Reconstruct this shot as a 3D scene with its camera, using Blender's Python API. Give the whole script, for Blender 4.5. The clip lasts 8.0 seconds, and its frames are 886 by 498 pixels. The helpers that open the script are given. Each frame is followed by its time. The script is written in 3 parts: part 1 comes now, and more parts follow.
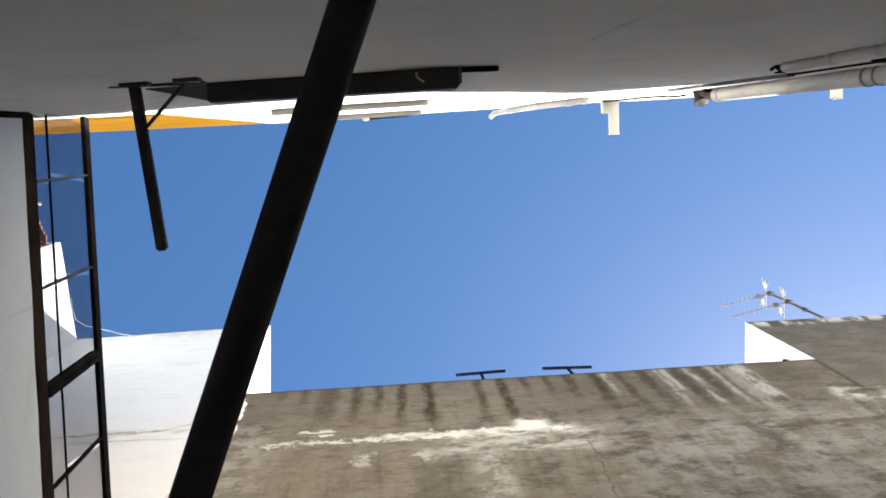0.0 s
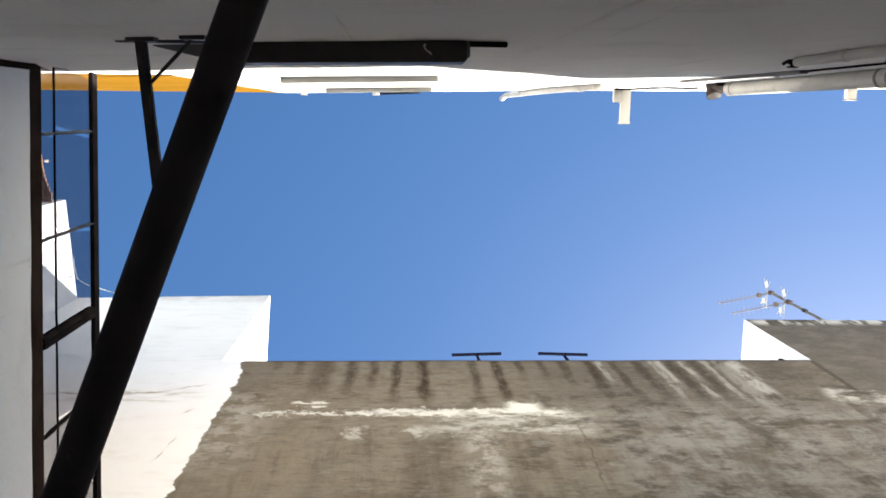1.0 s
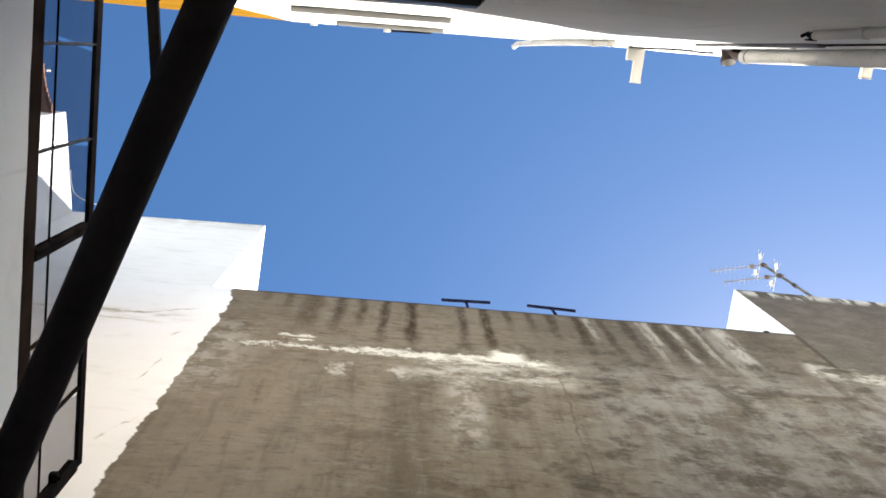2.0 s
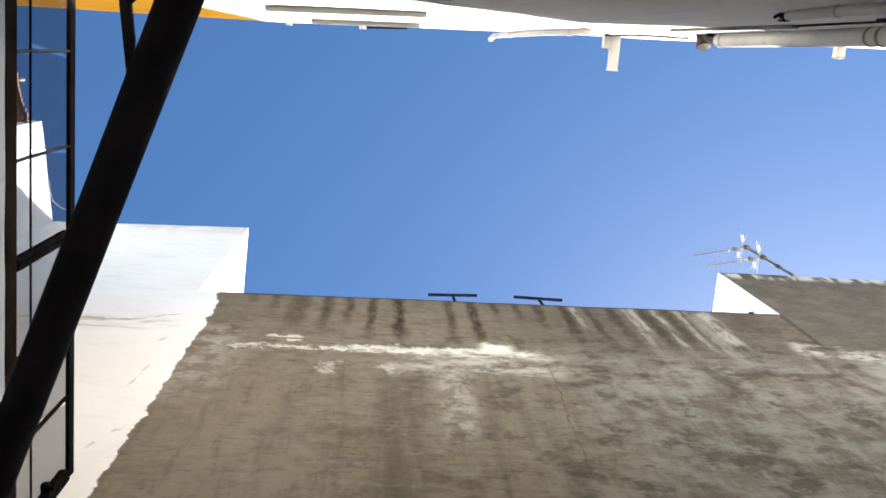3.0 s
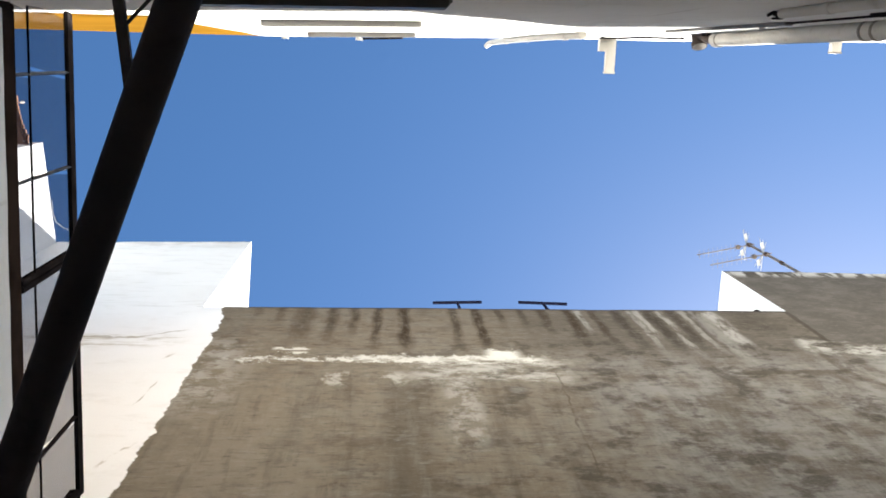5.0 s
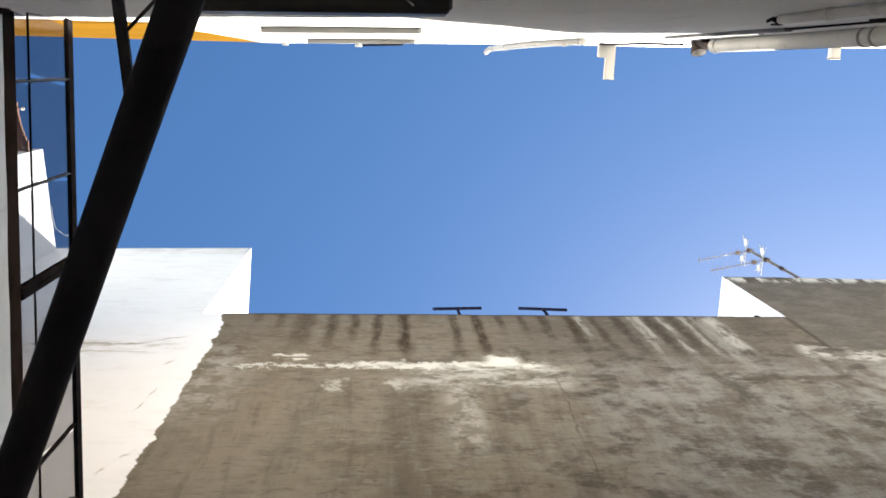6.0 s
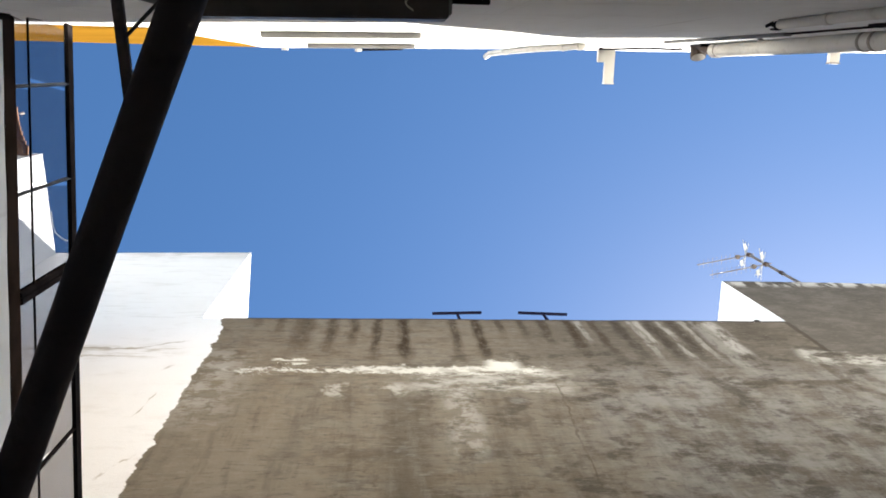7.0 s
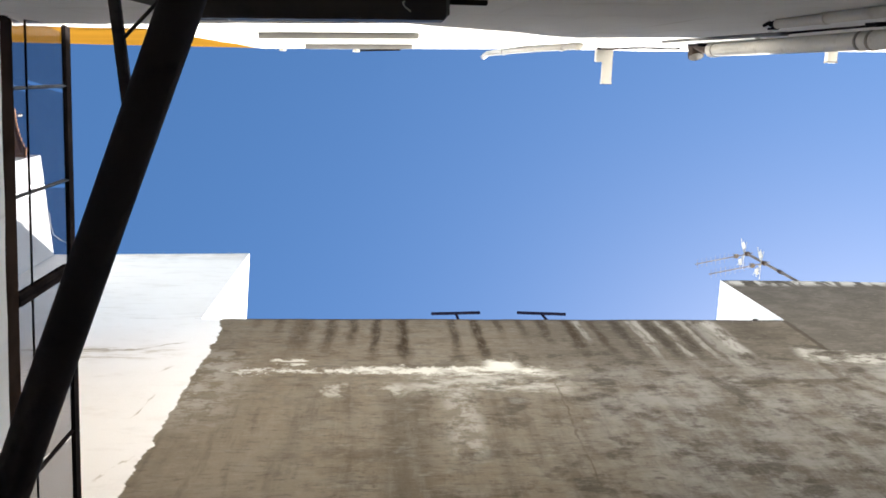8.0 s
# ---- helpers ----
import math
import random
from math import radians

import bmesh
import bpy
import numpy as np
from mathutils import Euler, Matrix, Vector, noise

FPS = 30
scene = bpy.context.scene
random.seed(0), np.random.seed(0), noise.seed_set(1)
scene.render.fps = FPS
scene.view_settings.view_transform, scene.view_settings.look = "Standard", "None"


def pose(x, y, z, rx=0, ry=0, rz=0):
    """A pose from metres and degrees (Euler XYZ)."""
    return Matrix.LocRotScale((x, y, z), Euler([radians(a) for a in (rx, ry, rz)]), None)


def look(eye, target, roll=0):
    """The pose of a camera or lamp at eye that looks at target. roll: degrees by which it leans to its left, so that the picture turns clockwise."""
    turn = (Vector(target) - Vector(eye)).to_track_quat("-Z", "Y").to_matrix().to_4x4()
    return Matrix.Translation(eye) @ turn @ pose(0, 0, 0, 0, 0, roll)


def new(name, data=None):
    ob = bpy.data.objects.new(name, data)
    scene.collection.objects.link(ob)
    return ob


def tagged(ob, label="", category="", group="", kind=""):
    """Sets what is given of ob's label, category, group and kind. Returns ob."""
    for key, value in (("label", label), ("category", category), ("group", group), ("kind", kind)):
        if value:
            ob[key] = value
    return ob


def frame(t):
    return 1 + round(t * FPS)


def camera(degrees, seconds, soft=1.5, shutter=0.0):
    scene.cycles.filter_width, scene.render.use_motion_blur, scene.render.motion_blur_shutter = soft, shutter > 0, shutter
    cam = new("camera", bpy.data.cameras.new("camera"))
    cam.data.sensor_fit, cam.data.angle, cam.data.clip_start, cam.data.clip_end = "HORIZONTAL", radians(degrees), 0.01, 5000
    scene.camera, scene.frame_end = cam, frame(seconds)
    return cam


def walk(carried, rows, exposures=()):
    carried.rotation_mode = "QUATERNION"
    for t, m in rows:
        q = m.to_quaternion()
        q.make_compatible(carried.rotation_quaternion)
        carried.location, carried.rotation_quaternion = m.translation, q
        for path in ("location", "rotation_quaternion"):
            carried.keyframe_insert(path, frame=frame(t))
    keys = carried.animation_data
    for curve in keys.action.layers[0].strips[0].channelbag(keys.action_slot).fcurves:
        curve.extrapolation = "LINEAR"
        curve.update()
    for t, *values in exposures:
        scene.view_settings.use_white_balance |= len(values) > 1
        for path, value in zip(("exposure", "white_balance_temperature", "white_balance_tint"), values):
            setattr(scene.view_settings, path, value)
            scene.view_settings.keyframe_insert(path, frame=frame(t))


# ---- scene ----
cam = camera(56.30, 8.0, soft=1.7)
walk(cam, [
    (0, pose(-0.0347, 0.3267, 1.3986, 172.085, 3.503, 2.532)),
    (0.5, pose(-0.0262, 0.3315, 1.3944, 172.500, 1.665, -0.024)),
    (1, pose(-0.0125, 0.3518, 1.3932, 170.647, 2.694, -0.707)),
    (1.5, pose(-0.0163, 0.3510, 1.4003, 170.173, 3.407, -0.906)),
    (2, pose(-0.0094, 0.3480, 1.4025, 166.613, 1.975, -5.529)),
    (2.2, pose(-0.0090, 0.3484, 1.4020, 166.395, 2.315, -5.284)),
    (3.5, pose(-0.0076, 0.3594, 1.3868, 166.425, 3.735, -2.682)),
    (4, pose(-0.0055, 0.3552, 1.3858, 166.602, 3.757, -2.274)),
    (4.5, pose(-0.0035, 0.3511, 1.3848, 166.811, 3.713, -1.779)),
    (6, pose(-0.0044, 0.3508, 1.3880, 167.452, 3.763, -1.562)),
    (6.5, pose(-0.0047, 0.3506, 1.3896, 167.585, 3.730, -1.595)),
    (7, pose(-0.0044, 0.3495, 1.3894, 167.754, 3.788, -1.549)),
    (7.5, pose(-0.0041, 0.3484, 1.3892, 167.808, 3.832, -1.401)),
    (8, pose(-0.0038, 0.3473, 1.3890, 167.770, 3.926, -1.361)),
], exposures=((0, 2.37, 6770, 8.6), (8, 2.37, 6770, 8.6)))

# ---- world and sun ----
SUN = Vector((1.1, 1.0, 1.58)).normalized()
world = bpy.data.worlds.new("sky")
scene.world = world
world.use_nodes = True
wn = world.node_tree.nodes
sky = wn.new("ShaderNodeTexSky")
sky.sky_type = "NISHITA"
sky.sun_disc = False
sky.sun_elevation = math.asin(SUN.z)
sky.sun_rotation = math.atan2(SUN.x, SUN.y)
sky.air_density, sky.dust_density, sky.ozone_density = 1.0, 0.34, 3.0
wn["Background"].inputs["Strength"].default_value = 0.050
tone = wn.new("ShaderNodeHueSaturation")
tone.inputs["Hue"].default_value = 0.501
tone.inputs["Saturation"].default_value = 1.20
tone.inputs["Value"].default_value = 0.84
world.node_tree.links.new(sky.outputs["Color"], tone.inputs["Color"])
world.node_tree.links.new(tone.outputs["Color"], wn["Background"].inputs["Color"])
lamp = bpy.data.lights.new("sun", "SUN")
lamp.energy, lamp.angle, lamp.color = 5.0, radians(0.5), (1.0, 0.985, 0.94)
sun = new("sun", lamp)
sun.matrix_world = look(SUN * 40, (0, 0, 0))


# ---- materials ----
class Mat:
    """A node material in the world's metres."""

    def __init__(self, name, rough=0.8, metal=0.0):
        self.m = bpy.data.materials.new(name)
        self.m.use_nodes = True
        self.t = self.m.node_tree
        self.b = self.t.nodes["Principled BSDF"]
        self.b.inputs["Roughness"].default_value = rough
        self.b.inputs["Metallic"].default_value = metal
        self.b.inputs["Specular IOR Level"].default_value = 0.0 if rough > 0.8 else 0.3
        self.co = self.t.nodes.new("ShaderNodeTexCoord").outputs["Object"]
        sep = self.t.nodes.new("ShaderNodeSeparateXYZ")
        self.t.links.new(self.co, sep.inputs[0])
        self.x, self.y, self.z = sep.outputs

    def put(self, value, socket):
        if isinstance(value, bpy.types.NodeSocket):
            self.t.links.new(value, socket)
        elif isinstance(value, tuple) and len(value) == 3 and socket.type == "RGBA":
            socket.default_value = (*value, 1)
        else:
            socket.default_value = value

    def noise(self, scale=(1, 1, 1), detail=4.0, rough=0.55, shift=(0, 0, 0), warp=0.0):
        mp = self.t.nodes.new("ShaderNodeMapping")
        self.put(self.co, mp.inputs["Vector"])
        mp.inputs["Scale"].default_value = scale
        mp.inputs["Location"].default_value = shift
        n = self.t.nodes.new("ShaderNodeTexNoise")
        self.put(mp.outputs[0], n.inputs["Vector"])
        n.inputs["Scale"].default_value = 1.0
        n.inputs["Detail"].default_value = detail
        n.inputs["Roughness"].default_value = rough
        n.inputs["Distortion"].default_value = warp
        return n.outputs["Fac"]

    def op(self, kind, a, b=0.0):
        n = self.t.nodes.new("ShaderNodeMath")
        n.operation = kind
        self.put(a, n.inputs[0])
        self.put(b, n.inputs[1])
        return n.outputs[0]

    def step(self, v, a, b, lo=0.0, hi=1.0):
        n = self.t.nodes.new("ShaderNodeMapRange")
        n.interpolation_type = "SMOOTHSTEP"
        self.put(v, n.inputs["Value"])
        for key, val in (("From Min", a), ("From Max", b), ("To Min", lo), ("To Max", hi)):
            self.put(val, n.inputs[key])
        return n.outputs["Result"]

    def band(self, v, a, b, soft):
        """1 between a and b, fading over soft."""
        return self.op("MULTIPLY", self.step(v, a - soft, a + soft), self.step(v, b - soft, b + soft, 1.0, 0.0))

    def times(self, *some):
        out = some[0]
        for s in some[1:]:
            out = self.op("MULTIPLY", out, s)
        return out

    def mix(self, fac, a, b):
        n = self.t.nodes.new("ShaderNodeMix")
        n.data_type = "RGBA"
        self.put(fac, n.inputs[0])
        self.put(a, n.inputs[6])
        self.put(b, n.inputs[7])
        return n.outputs[2]

    def line(self, x0, z0, x1, z1, width, wobble=0.03):
        """A crack from one place to another on a wall that runs along x."""
        long = math.hypot(x1 - x0, z1 - z0)
        ux, uz = (x1 - x0) / long, (z1 - z0) / long
        wob = self.op("MULTIPLY", self.op("SUBTRACT", self.noise((6, 1, 6), 3), 0.5), wobble * 2)
        dx, dz = self.op("SUBTRACT", self.x, x0), self.op("SUBTRACT", self.z, z0)
        along = self.op("ADD", self.op("MULTIPLY", dx, ux), self.op("MULTIPLY", dz, uz))
        across = self.op("SUBTRACT", self.op("MULTIPLY", dz, ux), self.op("MULTIPLY", dx, uz))
        across = self.op("ABSOLUTE", self.op("ADD", across, wob))
        return self.op("MULTIPLY", self.step(across, width * 0.4, width, 1.0, 0.0), self.band(along, 0, long, 0.08))

    def done(self, color, rough=None, bump=None, strength=0.3, distance=0.01):
        self.put(color, self.b.inputs["Base Color"])
        if rough is not None:
            self.put(rough, self.b.inputs["Roughness"])
        if bump is not None:
            n = self.t.nodes.new("ShaderNodeBump")
            n.inputs["Strength"].default_value = strength
            n.inputs["Distance"].default_value = distance
            self.put(bump, n.inputs["Height"])
            self.put(n.outputs[0], self.b.inputs["Normal"])
        return self.m


def white_paint_color(k):
    """Old limewash: warm white with faint dirt, patches and hairline cracks."""
    patch = k.step(k.noise((1.1, 1.1, 0.9), 5, 0.6), 0.35, 0.7)
    grime = k.times(k.step(k.noise((2.0, 2.0, 5.0), 6, 0.65, (3, 1, 7)), 0.52, 0.78), 0.4)
    c = k.mix(patch, (0.90, 0.895, 0.88), (0.86, 0.852, 0.832))
    return k.mix(grime, c, (0.62, 0.59, 0.54))


def limewash(name):
    k = Mat(name, 0.88)
    fine = k.noise((14, 14, 14), 6, 0.65)
    hair = k.times(k.step(k.noise((16, 16, 0.5), 6, 0.7, (2, 2, 2), 0.3), 0.58, 0.72), 0.45)
    spot = k.times(k.step(k.noise((3.5, 3.5, 2.5), 7, 0.72, (8, 1, 2)), 0.64, 0.74), 0.5)
    c = k.mix(hair, white_paint_color(k), (0.56, 0.53, 0.48))
    c = k.mix(spot, c, (0.48, 0.45, 0.40))
    return k.done(c, bump=k.op("ADD", fine, k.noise((2.2, 2.2, 1.4), 3)), strength=0.35, distance=0.012)


def stained_render():
    """The party wall: bare grey-brown cement render, rain streaks, salt bloom, and limewash that ends in a ragged edge."""
    k = Mat("stained_render", 0.92)
    broad = k.noise((0.45, 1, 0.5), 5, 0.6)
    mott = k.noise((2.4, 1, 3.2), 8, 0.70, (5, 0, 2), 0.4)
    drag = k.noise((2.2, 1, 11.0), 7, 0.70, (2, 0, 9), 0.1)
    grain = k.noise((26, 26, 34), 6, 0.75)
    block = k.step(k.z, 10.049, 10.051)
    high = k.op("MAXIMUM", block, k.times(k.step(k.x, 4.485, 4.50), k.step(k.op("ADD", k.z, k.op("MULTIPLY", drag, 0.25)), 9.05, 9.15)))
    low = k.op("SUBTRACT", 1.0, high)
    zz = k.op("SUBTRACT", k.z, k.op("MULTIPLY", block, 1.82))
    xw = k.op("ADD", k.x, k.op("MULTIPLY", k.op("SUBTRACT", k.noise((2.0, 1, 1.6), 4, 0.6, (1, 0, 8)), 0.5), 0.16))
    xf = k.op("ADD", xw, k.op("MULTIPLY", k.op("SUBTRACT", k.noise((9.0, 1, 2.2), 4, 0.65, (7, 0, 2)), 0.5), 0.09))
    east = k.step(k.x, 0.9, 2.4)
    # brown to the west, greyer to the east
    c = k.mix(k.step(broad, 0.35, 0.65), (0.196, 0.157, 0.112), (0.230, 0.195, 0.149))
    c = k.mix(k.times(east, 0.75), c, (0.122, 0.109, 0.093))
    c = k.mix(k.times(k.step(mott, 0.46, 0.62), 0.6), c, (0.235, 0.207, 0.168))
    gritty = k.noise((4.5, 1, 6.5), 9, 0.75, (2, 0, 5), 0.3)
    c = k.mix(k.times(k.step(gritty, 0.46, 0.34), 0.6), c, (0.085, 0.068, 0.047))
    c = k.mix(k.times(k.step(gritty, 0.54, 0.66), 0.5), c, (0.27, 0.242, 0.20))
    c = k.mix(k.times(k.step(drag, 0.50, 0.68), 0.5), c, (0.085, 0.068, 0.048))
    c = k.mix(k.times(k.step(k.noise((1.6, 1, 8.0), 7, 0.72, (8, 0, 4), 0.2), 0.50, 0.68), 0.5), c, (0.235, 0.213, 0.178))
    c = k.mix(k.times(k.step(k.noise((3.2, 1, 0.22), 5, 0.6, (3, 0, 6), 0.2), 0.48, 0.66), k.step(k.z, 8.9, 7.6), 0.45), c, (0.082, 0.069, 0.050))
    c = k.mix(k.times(k.step(grain, 0.45, 0.7), 0.3), c, (0.23, 0.205, 0.17))
    # washed-out blotches to the east with dark islands of damp
    blot = k.noise((2.3, 1, 2.9), 11, 0.66, (1, 0, 5), 0.08)
    fall = k.noise((4.2, 1, 1.1), 10, 0.70, (6, 0, 3), 0.05)
    pale = k.times(k.step(k.op("ADD", k.op("MULTIPLY", blot, 0.6), k.op("MULTIPLY", fall, 0.4)), 0.435, 0.565), east, k.step(k.z, 9.0, 8.0, 0.05, 1.0), 0.80)
    c = k.mix(pale, c, (0.282, 0.264, 0.245))
    damp = k.times(k.step(k.noise((2.4, 1, 3.0), 11, 0.66, (7, 0, 7), 0.08), 0.49, 0.61), k.step(k.x, -1.0, 2.2, 0.35, 1.0), k.step(k.z, 9.9, 8.7, 0.2, 0.75))
    c = k.mix(damp, c, (0.062, 0.052, 0.039))
    c = k.mix(k.times(k.step(k.x, 0.0, -1.2), k.step(k.z, 8.9, 7.6), 0.40), c, (0.255, 0.222, 0.175))
    c = k.mix(k.times(k.band(xw, 0.02, 0.36, 0.10), k.step(k.z, 8.4, 7.7), 0.45), c, (0.085, 0.070, 0.050))
    fleck = k.times(k.step(k.noise((3.0, 1, 7.0), 8, 0.72, (4, 0, 8), 0.2), 0.56, 0.70), k.step(k.z, 9.0, 8.3), k.step(k.x, -1.4, 2.0, 0.45, 0.75))
    c = k.mix(fleck, c, (0.29, 0.272, 0.243))
    worn = k.times(k.step(k.x, -1.0, -1.5), k.band(k.z, 7.4, 9.0, 0.4), k.step(k.noise((4, 1, 6.0), 7, 0.7, (9, 0, 1), 0.1), 0.44, 0.56), 0.9)
    c = k.mix(worn, c, (0.36, 0.335, 0.29))
    stroke = k.noise((6.0, 1, 0.9), 8, 0.70, (6, 0, 1), 0.1)
    c = k.mix(k.times(k.step(stroke, 0.52, 0.66), k.step(k.z, 8.9, 8.0), 0.25), c, (0.30, 0.27, 0.225))
    c = k.mix(k.times(k.step(stroke, 0.48, 0.36), k.step(k.z, 8.9, 8.0), 0.30), c, (0.085, 0.070, 0.050))
    dash = k.noise((5.5, 1, 24.0), 6, 0.66, (3, 0, 2))
    c = k.mix(k.times(k.step(dash, 0.55, 0.68), 0.40), c, (0.30, 0.27, 0.22))
    c = k.mix(k.times(k.step(dash, 0.45, 0.33), 0.45), c, (0.080, 0.064, 0.045))
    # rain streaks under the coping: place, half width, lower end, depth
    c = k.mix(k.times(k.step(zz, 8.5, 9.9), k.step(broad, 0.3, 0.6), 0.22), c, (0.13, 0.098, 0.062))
    # smooth darkening of the upper wall, stronger eastwards, to correct its tone
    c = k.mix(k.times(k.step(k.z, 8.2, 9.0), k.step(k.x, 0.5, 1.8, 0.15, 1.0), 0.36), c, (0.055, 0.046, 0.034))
    ragged = k.step(k.noise((14, 1, 5.0), 7, 0.75, (3, 0, 8)), 0.30, 0.55, 0.35, 1.0)
    rough_z = k.op("ADD", k.z, k.op("MULTIPLY", k.op("SUBTRACT", drag, 0.5), 0.5))
    for x, half, foot, deep in ((-1.33, 0.07, 9.45, 0.5), (-1.08, 0.08, 9.3, 0.6), (-0.84, 0.17, 8.75, 0.6), (-0.55, 0.10, 8.75, 0.75), (-0.32, 0.08, 8.95, 0.75),
                                (-0.07, 0.08, 8.55, 0.9), (0.20, 0.10, 8.45, 1.0), (0.42, 0.12, 9.6, 0.5), (0.73, 0.08, 8.6, 0.8), (0.98, 0.09, 8.45, 1.0),
                                (1.24, 0.07, 9.2, 0.75), (1.46, 0.07, 9.2, 0.7), (1.68, 0.08, 9.05, 0.8), (1.98, 0.10, 8.7, 0.95), (2.26, 0.08, 8.6, 0.8)):
        m = k.times(k.step(k.op("ABSOLUTE", k.op("SUBTRACT", xf, x)), half * 0.1, half, deep * 0.95, 0.0), k.step(rough_z, foot - 0.1, foot + 0.75), low, ragged)
        c = k.mix(m, c, (0.042, 0.028, 0.015))
    for x, half, foot, deep in ((2.52, 0.10, 8.6, 0.9), (2.88, 0.11, 8.5, 0.95), (3.14, 0.10, 8.6, 0.9), (3.36, 0.09, 8.8, 0.8), (3.95, 0.35, 8.9, 0.45)):
        m = k.times(k.step(k.op("ABSOLUTE", k.op("SUBTRACT", xf, x)), half * 0.1, half, deep * 0.95, 0.0), k.step(rough_z, foot - 0.1, foot + 0.75), low, ragged)
        c = k.mix(m, c, (0.045, 0.036, 0.026))
    # pale lime runs between them
    run = k.step(k.noise((6.0, 1, 2.2), 7, 0.7, (7, 0, 3), 0.3), 0.38, 0.56)
    for x, half, foot, deep in ((2.10, 0.05, 9.2, 0.6), (2.68, 0.05, 8.6, 0.5), (2.76, 0.05, 9.0, 0.7), (3.02, 0.06, 8.5, 0.6), (3.26, 0.05, 8.6, 0.5), (3.56, 0.13, 8.6, 0.85), (3.40, 0.10, 8.1, 0.4)):
        m = k.times(k.step(k.op("ABSOLUTE", k.op("SUBTRACT", xf, x)), half * 0.3, half, deep, 0.0), k.step(rough_z, foot - 0.1, foot + 0.5), run, low)
        c = k.mix(m, c, (0.39, 0.37, 0.335))
    # the block above: plain grey with chips and short runs under its edge
    comb = k.times(k.step(k.noise((4.8, 1, 0.34), 4, 0.6, (0.4, 0, 0), 0.3), 0.47, 0.60), high, k.step(k.z, 11.45, 11.8), 0.7)
    c = k.mix(k.times(high, 0.8), c, k.mix(k.step(mott, 0.40, 0.65), (0.098, 0.087, 0.073), (0.135, 0.121, 0.104)))
    c = k.mix(comb, c, (0.06, 0.048, 0.035))
    chip = k.times(k.step(k.noise((4.0, 1, 1.2), 5, 0.65, (3, 0, 1)), 0.46, 0.54), high, k.step(k.z, 11.50, 11.74))
    c = k.mix(chip, c, (0.52, 0.49, 0.44))
    # the coping's thin line of shade, painted dark along the wall tops
    c = k.mix(k.times(k.step(zz, 9.99, 10.03), k.op("SUBTRACT", 1.0, k.op("SUBTRACT", high, block)), 0.85), c, (0.055, 0.05, 0.05))
    c = k.mix(k.times(k.step(k.noise((9, 1, 20), 9, 0.8, (1, 0, 3)), 0.52, 0.68), 0.4), c, (0.29, 0.27, 0.235))
    c = k.mix(k.times(k.step(k.noise((7, 1, 18), 9, 0.8, (6, 0, 3)), 0.54, 0.70), 0.45), c, (0.06, 0.049, 0.035))
    # tone correction over the whole wall: darker and bluer, more so eastwards
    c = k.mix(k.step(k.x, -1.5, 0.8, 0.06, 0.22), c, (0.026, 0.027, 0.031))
    # salt bloom along a day joint
    rag = k.op("MULTIPLY", k.op("SUBTRACT", k.noise((4.5, 1, 5.0), 10, 0.84, (9, 0, 9)), 0.5), 0.75)
    level = k.op("ADD", k.z, rag)
    thin = k.step(k.noise((4.2, 1, 6), 8, 0.72, (2, 0, 2)), 0.42, 0.52)
    bloom = k.times(k.band(level, 8.42, 8.52, 0.015), k.band(k.x, -1.40, -0.15, 0.12), thin)
    bloom = k.op("MAXIMUM", bloom, k.times(k.band(level, 8.40, 8.56, 0.025), k.band(k.x, -0.30, 1.45, 0.12), k.step(thin, 0.0, 1.0, 0.45, 1.0)))
    under = k.times(k.band(level, 7.95, 8.52, 0.10), k.band(k.x, 0.22, 1.62, 0.25), k.step(k.noise((3.0, 1, 6.0), 8, 0.72, (5, 0, 6)), 0.42, 0.60), 0.85)
    knob = k.times(k.band(level, 8.50, 8.70, 0.03), k.band(k.x, 0.96, 1.24, 0.08))
    ring = k.times(k.band(level, 8.64, 8.74, 0.02), k.band(k.x, -1.02, -0.70, 0.04), k.step(k.op("ABSOLUTE", k.op("SUBTRACT", k.z, 8.68)), 0.01, 0.03))
    spots = k.times(k.band(k.z, 7.85, 8.15, 0.08), k.band(k.x, -0.60, 0.20, 0.1), k.step(k.noise((3.5, 1, 3.0), 6, 0.65, (3, 0, 3)), 0.52, 0.62), 0.85)
    column = k.times(k.band(xw, 0.50, 0.76, 0.07), k.band(k.z, 6.75, 8.2, 0.15), k.step(k.noise((6, 1, 5), 6, 0.68, (1, 0, 8)), 0.43, 0.58), 0.55)
    for mask, tint in ((under, (0.40, 0.38, 0.34)), (column, (0.40, 0.38, 0.345)), (spots, (0.40, 0.38, 0.335)), (bloom, (0.56, 0.54, 0.485)), (knob, (0.60, 0.58, 0.52)), (ring, (0.58, 0.56, 0.49))):
        c = k.mix(k.times(mask, low), c, tint)
    # pale band east of the seam, cracks and the seam itself
    band = k.times(k.line(4.10, 8.90, 6.4, 8.35, 0.26, 0.24), k.step(k.noise((3, 1, 6), 8, 0.72, (2, 0, 7)), 0.42, 0.56), 0.85)
    c = k.mix(band, c, (0.36, 0.345, 0.31))
    spill = k.times(k.step(k.op("SUBTRACT", k.x, k.op("MULTIPLY", k.op("SUBTRACT", 8.2, k.z), -0.6)), 4.25, 4.7), k.band(k.z, 7.9, 8.6, 0.15), k.step(mott, 0.38, 0.58), 0.7)
    c = k.mix(spill, c, (0.27, 0.26, 0.24))
